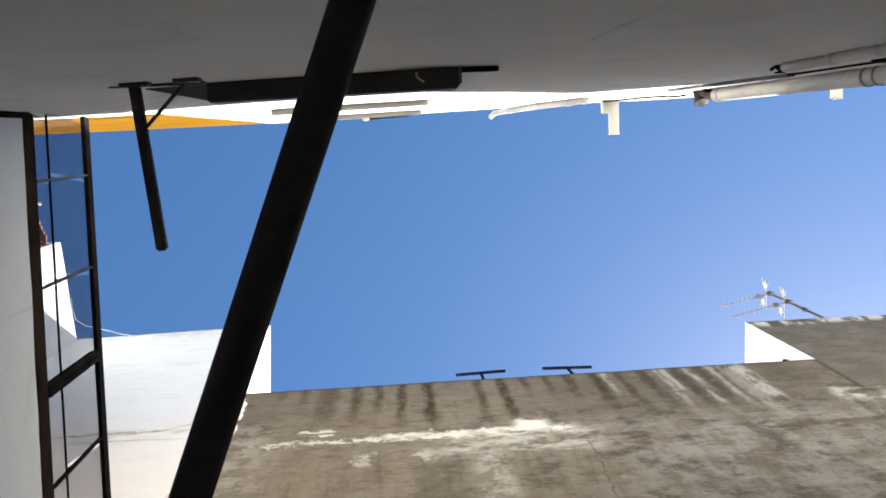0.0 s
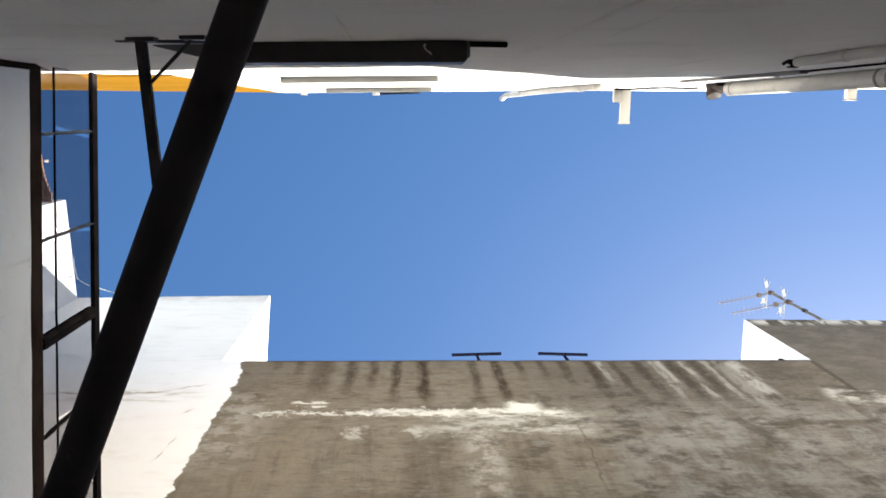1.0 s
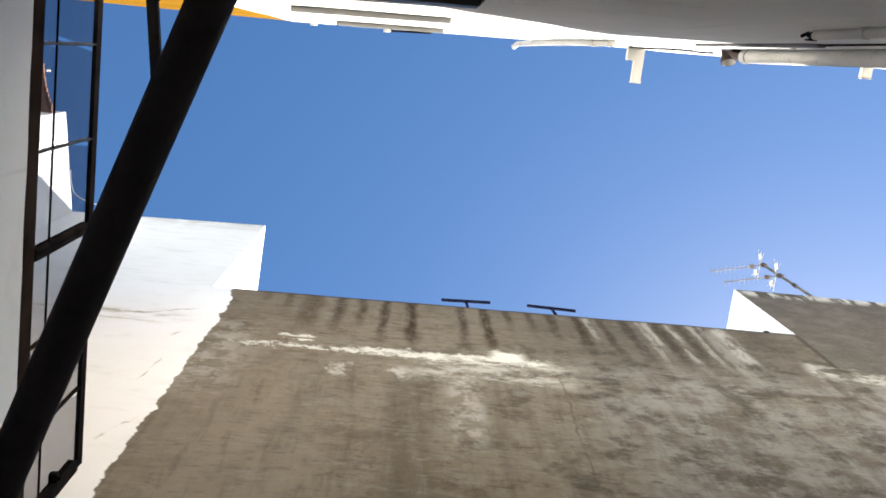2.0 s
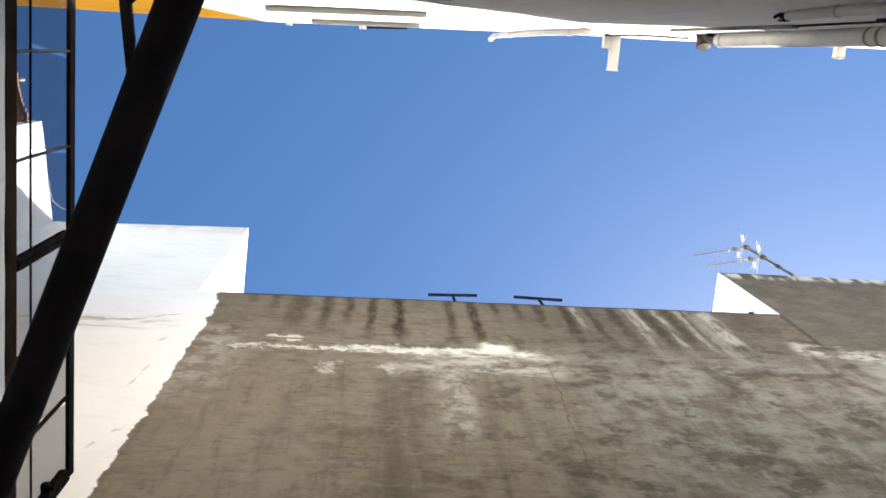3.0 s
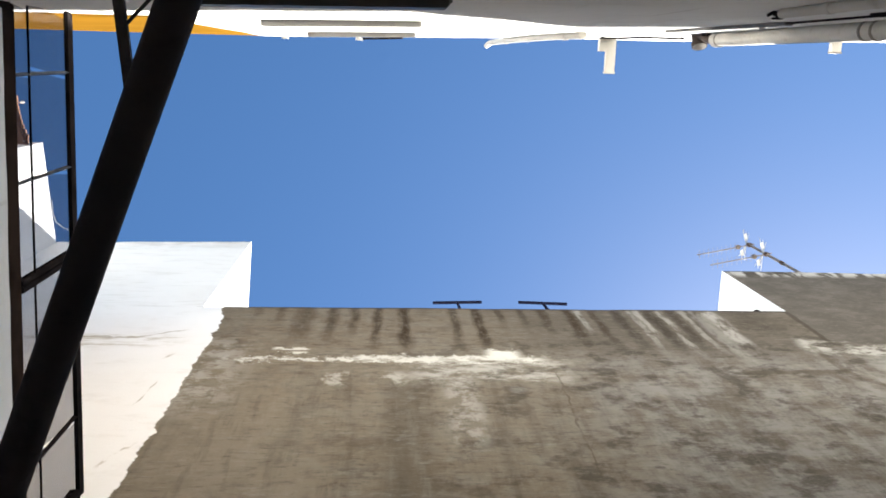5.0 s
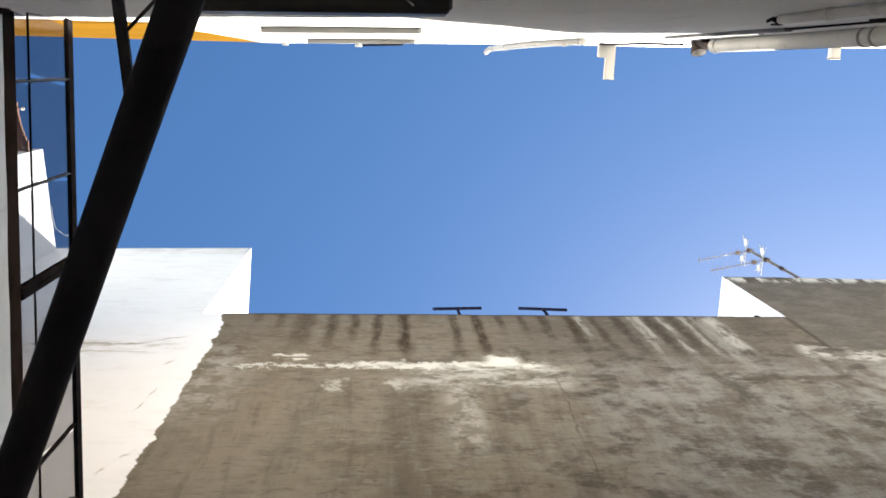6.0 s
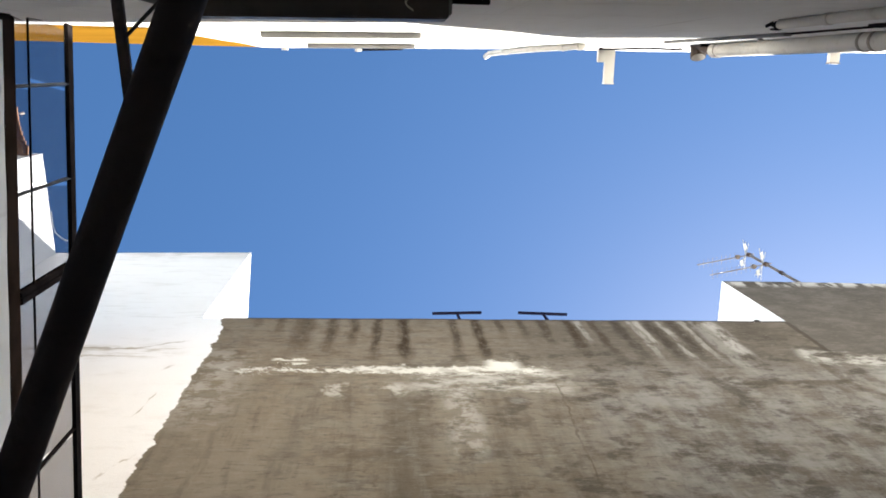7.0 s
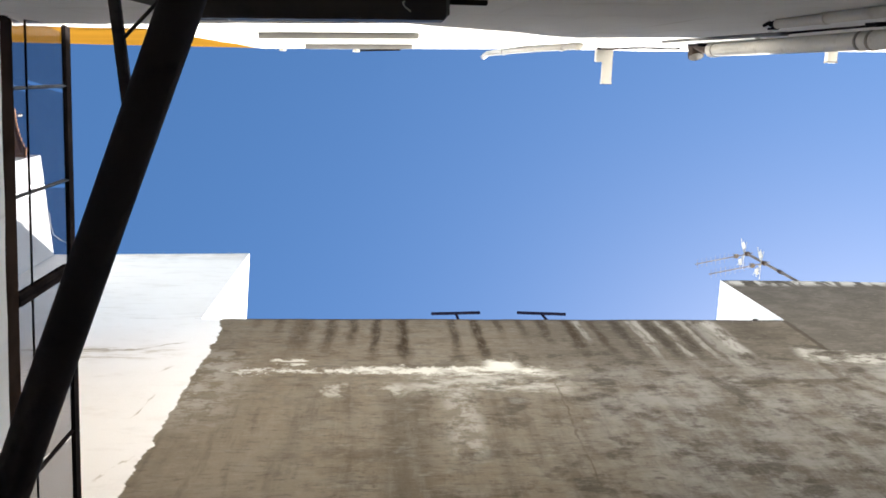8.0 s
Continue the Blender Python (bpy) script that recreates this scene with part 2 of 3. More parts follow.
    for seg in ((4.20, 8.90, 4.18, 8.15, 0.05), (4.18, 8.20, 4.55, 7.5, 0.05), (2.2, 8.74, 3.3, 8.78, 0.014), (3.2, 8.15, 4.2, 8.22, 0.06), (1.52, 8.2, 1.44, 6.3, 0.012, 0.05)):
        c = k.mix(k.times(k.line(*seg), k.step(gritty, 0.38, 0.55, 0.1, 0.6), low), c, (0.075, 0.062, 0.045))
    c = k.mix(k.times(k.line(4.495, 10.04, 4.46, 9.0, 0.04), 0.7), c, (0.05, 0.042, 0.033))
    # limewash of the neighbouring house, ending in a ragged edge
    tooth = k.op("MULTIPLY", k.op("SUBTRACT", k.noise((0.6, 1, 3.2), 5, 0.60, (0, 0, 3)), 0.5), 0.22)
    tooth = k.op("ADD", tooth, k.op("MULTIPLY", k.op("SUBTRACT", k.noise((9, 1, 9), 5, 0.65, (4, 0, 3)), 0.5), 0.025))
    edge = k.op("ADD", k.op("ADD", k.x, tooth), k.step(k.z, 9.6, 10.05, 0.0, 0.08))
    paint = k.step(edge, -1.655, -1.640, 1.0, 0.0)
    w = white_paint_color(k)
    for seg in ((-3.8, 9.02, -2.3, 9.05, 0.035, 0.09), (-2.4, 9.04, -1.95, 9.24, 0.02, 0.08), (-3.2, 8.80, -2.4, 8.84, 0.02, 0.08), (-1.86, 6.5, -1.72, 6.8, 0.02, 0.08), (-1.87, 7.9, -1.90, 7.5, 0.008, 0.04), (-1.94, 8.50, -1.91, 8.56, 0.02, 0.02)):
        w = k.mix(k.times(k.line(*seg), k.step(k.noise((3, 1, 3), 5, 0.7, (6, 0, 6)), 0.38, 0.60), 0.85), w, (0.36, 0.31, 0.23))
    smear = k.times(k.band(k.z, 8.80, 9.12, 0.08), k.band(k.x, -4.4, -1.95, 0.2), k.step(k.noise((2.0, 1, 9.0), 8, 0.75, (2, 0, 5)), 0.46, 0.64), 0.8)
    w = k.mix(smear, w, (0.48, 0.43, 0.33))
    speck = k.step(k.noise((5, 1, 5), 7, 0.7, (3, 0, 9)), 0.68, 0.76)
    w = k.mix(k.times(speck, 0.35), w, (0.5, 0.45, 0.36))
    c = k.mix(paint, c, w)
    h = k.op("ADD", k.op("ADD", k.op("MULTIPLY", grain, 0.5), mott), k.op("MULTIPLY", drag, 0.3))
    h = k.op("ADD", h, k.op("MULTIPLY", paint, 0.5))
    return k.done(c, bump=h, strength=0.5, distance=0.012)


def plain(name, color, rough=0.6, metal=0.0, vary=0.25, grain=18.0, bump=0.15, dirt=(0.1, 0.08, 0.06), much=0.35):
    """Painted, rusty or baked surfaces: two scales of variation and worn spots."""
    k = Mat(name, rough, metal)
    dark = tuple(v * (1 - vary) for v in color)
    c = k.mix(k.step(k.noise((grain * 0.2,) * 3, 4), 0.35, 0.7), color, dark)
    c = k.mix(k.times(k.step(k.noise((grain,) * 3, 5, 0.65, (3, 3, 3)), 0.52, 0.75), much), c, dirt)
    r = k.step(k.noise((grain * 0.7,) * 3, 3), 0.3, 0.7, max(rough - 0.12, 0.05), min(rough + 0.12, 1.0))
    return k.done(c, rough=r, bump=k.noise((grain * 2,) * 3, 4), strength=bump, distance=0.004)


def pane_glass():
    m = bpy.data.materials.new("pane_glass")
    m.use_nodes = True
    t = m.node_tree
    t.nodes.remove(t.nodes["Principled BSDF"])
    clear = t.nodes.new("ShaderNodeBsdfTransparent")
    clear.inputs["Color"].default_value = (0.66, 0.66, 0.68, 1)
    film = t.nodes.new("ShaderNodeBsdfDiffuse")
    film.inputs["Color"].default_value = (0.45, 0.43, 0.40, 1)
    dust = t.nodes.new("ShaderNodeMixShader")
    noise_n = t.nodes.new("ShaderNodeTexNoise")
    noise_n.inputs["Scale"].default_value = 3.0
    rng = t.nodes.new("ShaderNodeMapRange")
    for key, val in (("From Min", 0.35), ("From Max", 0.75), ("To Min", 0.01), ("To Max", 0.03)):
        rng.inputs[key].default_value = val
    t.links.new(noise_n.outputs["Fac"], rng.inputs["Value"])
    t.links.new(rng.outputs["Result"], dust.inputs[0])
    t.links.new(clear.outputs[0], dust.inputs[1])
    t.links.new(film.outputs[0], dust.inputs[2])
    gloss = t.nodes.new("ShaderNodeBsdfGlossy")
    gloss.inputs["Roughness"].default_value = 0.03
    facing = t.nodes.new("ShaderNodeLayerWeight")
    facing.inputs["Blend"].default_value = 0.5
    power = t.nodes.new("ShaderNodeMath")
    power.operation = "POWER"
    power.inputs[1].default_value = 4.0
    t.links.new(facing.outputs["Facing"], power.inputs[0])
    fres = t.nodes.new("ShaderNodeMapRange")
    fres.inputs["To Min"].default_value, fres.inputs["To Max"].default_value = 0.02, 0.05
    t.links.new(power.outputs[0], fres.inputs["Value"])
    mixer = t.nodes.new("ShaderNodeMixShader")
    t.links.new(fres.outputs[0], mixer.inputs[0])
    t.links.new(dust.outputs[0], mixer.inputs[1])
    t.links.new(gloss.outputs[0], mixer.inputs[2])
    t.links.new(mixer.outputs[0], t.nodes["Material Output"].inputs["Surface"])
    return m


def limewash_rainworn():
    """The upper storey: grey algae stains below the parapet's edge and faint trowel lines."""
    k = Mat("limewash_rainworn", 0.88)
    c = white_paint_color(k)
    rim = k.times(k.step(k.op("ADD", k.z, k.op("MULTIPLY", k.noise((2.5, 2.5, 0.8), 6, 0.7), 0.9)), 13.0, 13.7), k.step(k.noise((2, 2, 6), 7, 0.72, (4, 0, 4)), 0.35, 0.65), 0.6)
    c = k.mix(rim, c, (0.44, 0.43, 0.39))
    c = k.mix(k.times(k.step(k.noise((1.2, 1.2, 8.0), 7, 0.72, (9, 0, 2)), 0.52, 0.7), 0.35), c, (0.55, 0.53, 0.47))
    return k.done(c, bump=k.op("ADD", k.noise((14, 14, 14), 6, 0.65), k.noise((2.2, 2.2, 1.4), 3)), strength=0.35, distance=0.012)


WHITE = limewash("limewash")
WORN = limewash_rainworn()
STAIN = stained_render()
OCHRE = plain("ochre_limewash", (0.205, 0.102, 0.013), 0.88, vary=0.18, grain=6, bump=0.3, dirt=(0.18, 0.078, 0.010), much=0.4)
IRON = plain("black_iron", (0.024, 0.020, 0.020), 0.82, 0.0, 0.4, 40, 0.25, (0.030, 0.016, 0.011), 0.35)
WOOD = plain("dark_brown_wood", (0.042, 0.028, 0.022), 0.85, 0.0, 0.4, 22, 0.3, (0.06, 0.04, 0.028), 0.4)
BROWN = plain("brown_metal", (0.082, 0.066, 0.056), 0.5, 0.0, 0.3, 20, 0.1, (0.03, 0.02, 0.02), 0.4)
GREYM = plain("grey_zinc", (0.22, 0.21, 0.20), 0.55, 0.2, 0.3, 20, 0.1)
PVC = plain("aged_white_plastic", (0.68, 0.635, 0.56), 0.62, 0.0, 0.16, 9, 0.1, (0.36, 0.30, 0.23), 0.5)
GRIME = plain("grimy_plastic", (0.36, 0.31, 0.25), 0.7, 0.0, 0.3, 24, 0.2, (0.12, 0.09, 0.07), 0.6)
RUST = plain("rusty_cap", (0.10, 0.068, 0.05), 0.75, 0.1, 0.4, 30, 0.3, (0.10, 0.06, 0.04), 0.5)
STEEL = plain("dark_blue_steel", (0.010, 0.011, 0.026), 0.82, 0.0, 0.3, 30, 0.1)
ALU = plain("weathered_aluminium", (0.62, 0.60, 0.56), 0.4, 0.7, 0.2, 30, 0.1)
PALE = plain("white_enamel", (0.82, 0.82, 0.80), 0.4, 0.0, 0.08, 20, 0.05)
TIN = plain("galvanised_tube", (0.26, 0.21, 0.17), 0.5, 0.4, 0.3, 30, 0.1)
TERRA = plain("terracotta", (0.44, 0.235, 0.13), 0.85, 0.0, 0.3, 14, 0.4, (0.25, 0.12, 0.07), 0.5)
CABLE = plain("pale_cable", (0.7, 0.68, 0.62), 0.5, 0.0, 0.1, 20, 0.0)
EARTH = plain("patio_tile", (0.15, 0.145, 0.135), 0.75, 0.0, 0.25, 4, 0.2)
ROD = plain("worn_iron_rod", (0.085, 0.064, 0.056), 0.80, 0.0, 0.4, 60, 0.3, (0.035, 0.02, 0.014), 0.5)
BARS = plain("grey_painted_bar", (0.030, 0.035, 0.040), 0.5, 0.0, 0.4, 40, 0.2, (0.02, 0.018, 0.016), 0.5)
# ledge plaster with the underside's shade put into its grey
PLASTER = plain("shaded_ledge_plaster", (0.46, 0.445, 0.41), 0.9, 0.0, 0.2, 7, 0.3, (0.24, 0.22, 0.19), 0.4)
# tone of the unseen house roof, set by how much sun it bounces
ROOF = plain("bounce_roof_tone", (0.40, 0.34, 0.28), 0.85, 0.0, 0.25, 5, 0.2)
GLASS = pane_glass()


# ---- building helpers ----
def finish(name, bm, material, smooth=False):
    bmesh.ops.recalc_face_normals(bm, faces=bm.faces)
    me = bpy.data.meshes.new(name)
    bm.to_mesh(me)
    bm.free()
    me.materials.append(material)
    if smooth:
        for p in me.polygons:
            p.use_smooth = True
        me.set_sharp_from_angle(angle=radians(40))
    return new(name, me)


def part(name, bm, material, parent, label="", smooth=False):
    """One mesh object under a thing or a part; the bmesh is in world metres."""
    ob = finish(name, bm, material, smooth)
    ob.parent = parent
    base = parent
    m = Matrix()
    while base:
        m = base.matrix_parent_inverse @ base.matrix_basis @ m
        base = base.parent
    ob.matrix_parent_inverse = m.inverted()
    if label:
        tagged(ob, label)
    return ob


def thing(name, at, label, category, group=""):
    e = new(name)
    e.empty_display_size = 0.1
    e.matrix_basis = Matrix.Translation(at)
    return tagged(e, label, category, group)


def box(x0, x1, y0, y1, z0, z1, bevel=0.004):
    bm = bmesh.new()
    bmesh.ops.create_cube(bm, size=1.0)
    for v in bm.verts:
        v.co = ((x0 + x1) / 2 + v.co.x * (x1 - x0), (y0 + y1) / 2 + v.co.y * (y1 - y0), (z0 + z1) / 2 + v.co.z * (z1 - z0))
    if bevel:
        bmesh.ops.bevel(bm, geom=bm.edges[:], offset=bevel, segments=2, affect="EDGES", clamp_overlap=True)
    return bm


def beam(a, b, w, d, up=(0, 0, 1), bevel=0.003):
    """A bar of section w x d from a to b."""
    a, b = Vector(a), Vector(b)
    ahead = (b - a).normalized()
    side = ahead.cross(Vector(up)).normalized()
    top = side.cross(ahead)
    m = Matrix((side, ahead, top)).transposed().to_4x4()
    m.translation = (a + b) / 2
    n = (b - a).length
    bm = box(-w / 2, w / 2, -n / 2, n / 2, -d / 2, d / 2, bevel)
    bm.transform(m)
    return bm


def tube(points, r, seg=14, cap=True, wave=0.0):
    """A round bar or pipe along points."""
    pts = [Vector(p) for p in points]
    bm = bmesh.new()
    rings = []
    side = None
    for i, p in enumerate(pts):
        d = (pts[min(i + 1, len(pts) - 1)] - pts[max(i - 1, 0)]).normalized()
        if side is None:
            side = d.orthogonal().normalized()
        side = (side - d * side.dot(d)).normalized()
        other = d.cross(side)
        rr = r * (1 + wave * noise.noise(p * 9))
        rings.append([bm.verts.new(p + (side * math.cos(a) + other * math.sin(a)) * rr) for a in (2 * math.pi * n / seg for n in range(seg))])
    for u, v in zip(rings, rings[1:]):
        for n in range(seg):
            bm.faces.new((u[n], u[(n + 1) % seg], v[(n + 1) % seg], v[n]))
    if cap:
        bm.faces.new(rings[0])
        bm.faces.new(rings[-1])
    return bm


def between(a, b, n):
    a, b = Vector(a), Vector(b)
    return [a.lerp(b, i / n) for i in range(n + 1)]


def merge(*some):
    """Joins bmeshes into one part."""
    out = bmesh.new()
    for bm in some:
        me = bpy.data.meshes.new("piece")
        bm.to_mesh(me)
        bm.free()
        out.from_mesh(me)
        bpy.data.meshes.remove(me)
    return out


def sheet(along, low, high, face, thick, nu, nv, uneven, turned=False):
    """A solid wall. along: its two ends; low, high, face: height of its foot and top and place of its face, by the way along;
    thick: signed depth behind the face; turned: it runs along y, not x."""
    bm = bmesh.new()
    front, back = {}, {}
    for i in range(nu + 1):
        u = along[0] + (along[1] - along[0]) * i / nu
        for j in range(nv + 1):
            top, foot = high(u), low(u)
            z = foot + (top - foot) * j / nv
            if j == nv:
                z += uneven * 1.2 * noise.noise((u * 3.1, 7.7, 0.0)) + uneven * 0.8 * noise.noise((u * 9.0, 1.7, 0.0))
            f = face(u) + uneven * (noise.noise((u * 1.1, z * 0.9, 3.0)) + 0.4 * noise.noise((u * 3.3, z * 3.0, 8.0)))
            for store, w in ((front, f), (back, face(u) + thick)):
                store[i, j] = bm.verts.new((w, u, z) if turned else (u, w, z))
    for i in range(nu):
        for j in range(nv):
            for s in (front, back):
                bm.faces.new((s[i, j], s[i + 1, j], s[i + 1, j + 1], s[i, j + 1]))
    for i in range(nu):
        for j in (0, nv):
            bm.faces.new((front[i, j], front[i + 1, j], back[i + 1, j], back[i, j]))
    for j in range(nv):
        for i in (0, nu):
            bm.faces.new((front[i, j], front[i, j + 1], back[i, j + 1], back[i, j]))
    return bm


def skew(bm, x, y, by):
    """Turns the end of a block near x: what lies behind y leans by metres for each metre."""
    for v in bm.verts:
        if abs(v.co.x - x) < 0.15 and v.co.y > y:
            v.co.x += (v.co.y - y) * by
    return bm


def setting(name, bm, material, label, category="wall"):
    return tagged(finish(name, bm, material, True), label, category, kind="structure")


def near(x):
    """The face of the house wall beside the camera."""
    return 0.132 - 0.025 * x


# ---- the setting ----
setting("ground", box(-400, 400, -400, 400, -0.2, 0.0, 0), EARTH, "worn grey paved patio floor", "floor")
JOIN = -1.27
setting("wall_south", sheet((JOIN, 9.5), lambda x: 0.0, lambda x: 10.42 + 0.1 * x + min(0.9, 0.45 * max(0.0, x - 1.6)), near, -0.4, 90, 90, 0.006), WHITE,
        "white limewashed house wall with a sunlit upper part")
setting("wall_south_low", sheet((-6.5, JOIN), lambda x: 0.0, lambda x: 6.0 + 0.43 * (x + 1.26), near, -0.4, 50, 50, 0.006), WHITE,
        "white limewashed lower wall beside the house")
setting("wall_south_ochre", sheet((-6.5, JOIN), lambda x: 6.0 + 0.43 * (x + 1.26), lambda x: 9.97 + 1.05 * (x + 1.27), lambda x: near(x) + 0.004, -0.4, 50, 30, 0.003), OCHRE,
        "ochre yellow painted upper wall with sloping top")
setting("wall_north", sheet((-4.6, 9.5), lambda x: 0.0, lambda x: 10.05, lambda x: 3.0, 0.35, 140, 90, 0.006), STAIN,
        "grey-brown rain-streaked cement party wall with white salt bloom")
setting("wall_north_upper", skew(sheet((-4.6, -1.935), lambda x: 10.05, lambda x: 13.27 + 0.065 * (x + 1.95), lambda x: 3.0, 3.5, 30, 30, 0.005), -1.935, 3.05, -0.075), WORN,
        "white limewashed upper storey above the party wall")
setting("wall_north_east_upper", sheet((4.51, 9.5), lambda x: 10.05, lambda x: 11.87 - 0.03 * (x - 4.5), lambda x: 3.0, 3.5, 40, 16, 0.006), STAIN,
        "grey weathered cement upper block with white side")
setting("wall_north_east_side", sheet((3.0, 6.5), lambda y: 10.05, lambda y: 11.865, lambda y: 4.504, 0.004, 14, 10, 0.002, True), WHITE,
        "white painted side of the upper block")
setting("wall_west_wing", sheet((1.6, 6.5), lambda y: 0.0, lambda y: 13.04, lambda y: -4.675 + 0.054 * (y - 1.6), -0.35, 24, 60, 0.006, True), WHITE,
        "white limewashed wing wall in sunlight")
setting("wall_west_low", sheet((0.95, 1.6), lambda y: 0.0, lambda y: 12.62, lambda y: -4.90, -0.3, 8, 40, 0.006, True), WHITE,
        "white limewashed lower end of the wing wall")
# out of view, added; its height sets how much eastern sky light enters
setting("unseen_wall_east", sheet((-0.6, 3.4), lambda y: 0.0, lambda y: 8.0, lambda y: 9.5, 0.3, 12, 24, 0.006, True), WHITE,
        "unseen white wall added to close the patio and hold back eastern sky light")
# out of view; bounces sunlight up to the storey opposite
setting("roof_south", box(-6.5, 9.5, -5.5, near(9.5) - 0.39, 9.75, 9.95, 0.01), ROOF, "unseen flat roof of the house, mid-toned to bounce some sunlight", "roof")
setting("wall_south_back", box(-6.5, 9.5, -5.8, -5.5, 0.0, 9.95, 0.01), WHITE, "plain white back wall of the house")
# unseen reflector: made white to throw sun onto the block's side
setting("bounce_roof_north", box(-1.93, 4.49, 3.352, 8.0, 9.4, 9.6, 0.01), WHITE, "unseen flat roof added behind the party wall, white to bounce sunlight", "roof")
setting("wall_north_back", box(-4.97, 9.5, 8.0, 8.3, 0.0, 9.6, 0.01), WHITE, "plain white back wall of the neighbouring house")
SX = lambda y: -1.548
SILL = 4.93
setting("wall_screen", sheet((near(-1.5), 2.62), lambda y: 0.0, lambda y: 4.970 - 0.138 * y, SX, -0.11, 24, 40, 0.004, True), WHITE,
        "white plastered low wall that carries a glazed screen")


# ---- glazed screen ----
def glazed_screen():
    root = thing("glazed_screen", (SX(1.4), 1.4, SILL), "dark brown framed glazed screen on the white wall", "glazed screen")
    y0, y1 = near(-1.5) + 0.005, 2.60
    sill = lambda y: 5.088 - 0.135 * y
    head = lambda y: 5.665 - 0.123 * y
    bar = lambda y: 5.232 - 0.125 * y
    at = lambda y, z, o=0.0: (SX(y) + o, y, z)
    low = merge(beam(at(y0, sill(y0) - 0.062, -0.035), at(y1, sill(y1) - 0.062, -0.035), 0.07, 0.118, bevel=0.008),
                beam(at(y0, sill(y0) - 0.010, -0.012), at(y1, sill(y1) - 0.010, -0.012), 0.022, 0.022, bevel=0.006))
    part("bottom_rail", low, WOOD, root, "dark brown flaking wooden bottom rail")
    part("top_rail", beam(at(y0, head(y0) + 0.040, -0.012), at(y1, head(y1) + 0.040, -0.012), 0.020, 0.075, bevel=0.006), IRON, root, "black top rail")
    # added dark strip that draws the shaded gap where the two walls meet
    part("corner_shade_strip", beam((SX(y0) - 0.004, near(-1.5) + 0.012, 2.6), (SX(y0) - 0.004, near(-1.5) + 0.012, SILL + 0.07), 0.03, 0.03, up=(1, 0, 0)), WOOD, root, "dark strip standing in for the shaded corner gap")
    part("mid_bar", beam(at(y0, bar(y0), -0.01), at(y1, bar(y1), -0.01), 0.009, 0.009, bevel=0.002), IRON, root)
    ys = [0.462, 0.915, 1.352, 1.76, 2.165]
    for n, y in enumerate(ys):
        if n == 2:
            part("post", merge(beam(at(y - 0.017, sill(y), -0.015), at(y - 0.017, head(y), -0.015), 0.022, 0.04, up=(1, 0, 0), bevel=0.003),
                               beam(at(y + 0.012, sill(y), -0.015), at(y + 0.012, head(y), -0.015), 0.028, 0.04, up=(1, 0, 0), bevel=0.003)), IRON, root, "doubled black middle post")
        else:
            part("glazing_bar", merge(beam(at(y, sill(y), -0.015), at(y, head(y), -0.015), 0.016, 0.012, up=(1, 0, 0), bevel=0.003),
                                      beam(at(y, sill(y), -0.006), at(y, head(y), -0.006), 0.005, 0.016, up=(1, 0, 0), bevel=0.001)), BARS if n < 2 else IRON, root, "slim T-section glazing bar")
    part("end_post", beam(at(y1 - 0.03, sill(y1), -0.02), at(y1 - 0.03, head(y1), -0.02), 0.06, 0.05, up=(1, 0, 0)), IRON, root)
    part("latch", merge(box(SX(2.5) - 0.03, SX(2.5) + 0.012, 2.475, 2.525, bar(2.5) + 0.15, bar(2.5) + 0.19, 0.006), tube([at(2.5, bar(2.5) + 0.17, 0.0), at(2.5, bar(2.5) + 0.17, 0.03)], 0.012, 12)), IRON, root, "small dark latch knob")
    edges = [y0] + ys + [y1 - 0.06]
    for a, b in zip(edges, edges[1:]):
        m = (a + b) / 2
        for z0, z1 in ((sill, bar), (bar, head)):
            p = part("pane", beam(at(a + 0.008, (z0(a) + z1(a)) / 2, -0.015), at(b - 0.008, (z0(b) + z1(b)) / 2, -0.015), 0.004, z1(m) - z0(m) - 0.012, bevel=0), GLASS, root, "grey-tinted dusty glass pane")
            p.visible_shadow = False


glazed_screen()

# ---- ironwork beside the camera ----
def iron_rod():
    a, b = Vector((0.434, -0.898, 1.603)), Vector((-0.449, 1.302, 1.648))
    p = lambda y: a.lerp(b, (y - a.y) / (b.y - a.y))
    foot = p(near(0.0) + 0.002)
    root = thing("iron_rod", foot, "thin dark iron rod fixed to the white wall", "iron rod")
    part("rod", tube(between(foot, p(1.25), 40), 0.0060, 24, wave=0.03), ROD, root, smooth=True)
    part("flange", tube([foot + Vector((0, -0.004, 0)), foot + Vector((0, 0.006, 0))], 0.022, 20), IRON, root)


iron_rod()


def iron_bracket():
    w = near(-0.76)
    root = thing("iron_bracket", (-0.76, w, 3.83), "dark iron wall bracket with a thin diagonal strut", "bracket")
    a, b = Vector((-0.757, w, 3.84)), Vector((-0.709, 0.630, 3.80))
    part("arm", beam(a, b, 0.030, 0.03, bevel=0.005), ROD, root)
    part("wall_plate", box(-0.795, -0.715, w - 0.004, w + 0.012, 3.82, 3.87, 0.002), BROWN, root)
    part("wall_strap", box(-0.86, -0.58, w - 0.004, w + 0.006, 3.93, 3.96, 0.001), BROWN, root)
    part("strut", tube(between(a.lerp(b, 0.29), (-0.605, near(-0.6) + 0.002, 3.83), 6), 0.0055, 10), BROWN, root, smooth=True)
    part("strut_plate", box(-0.64, -0.57, near(-0.6) - 0.003, near(-0.6) + 0.010, 3.80, 3.86, 0.0015), BROWN, root)


iron_bracket()


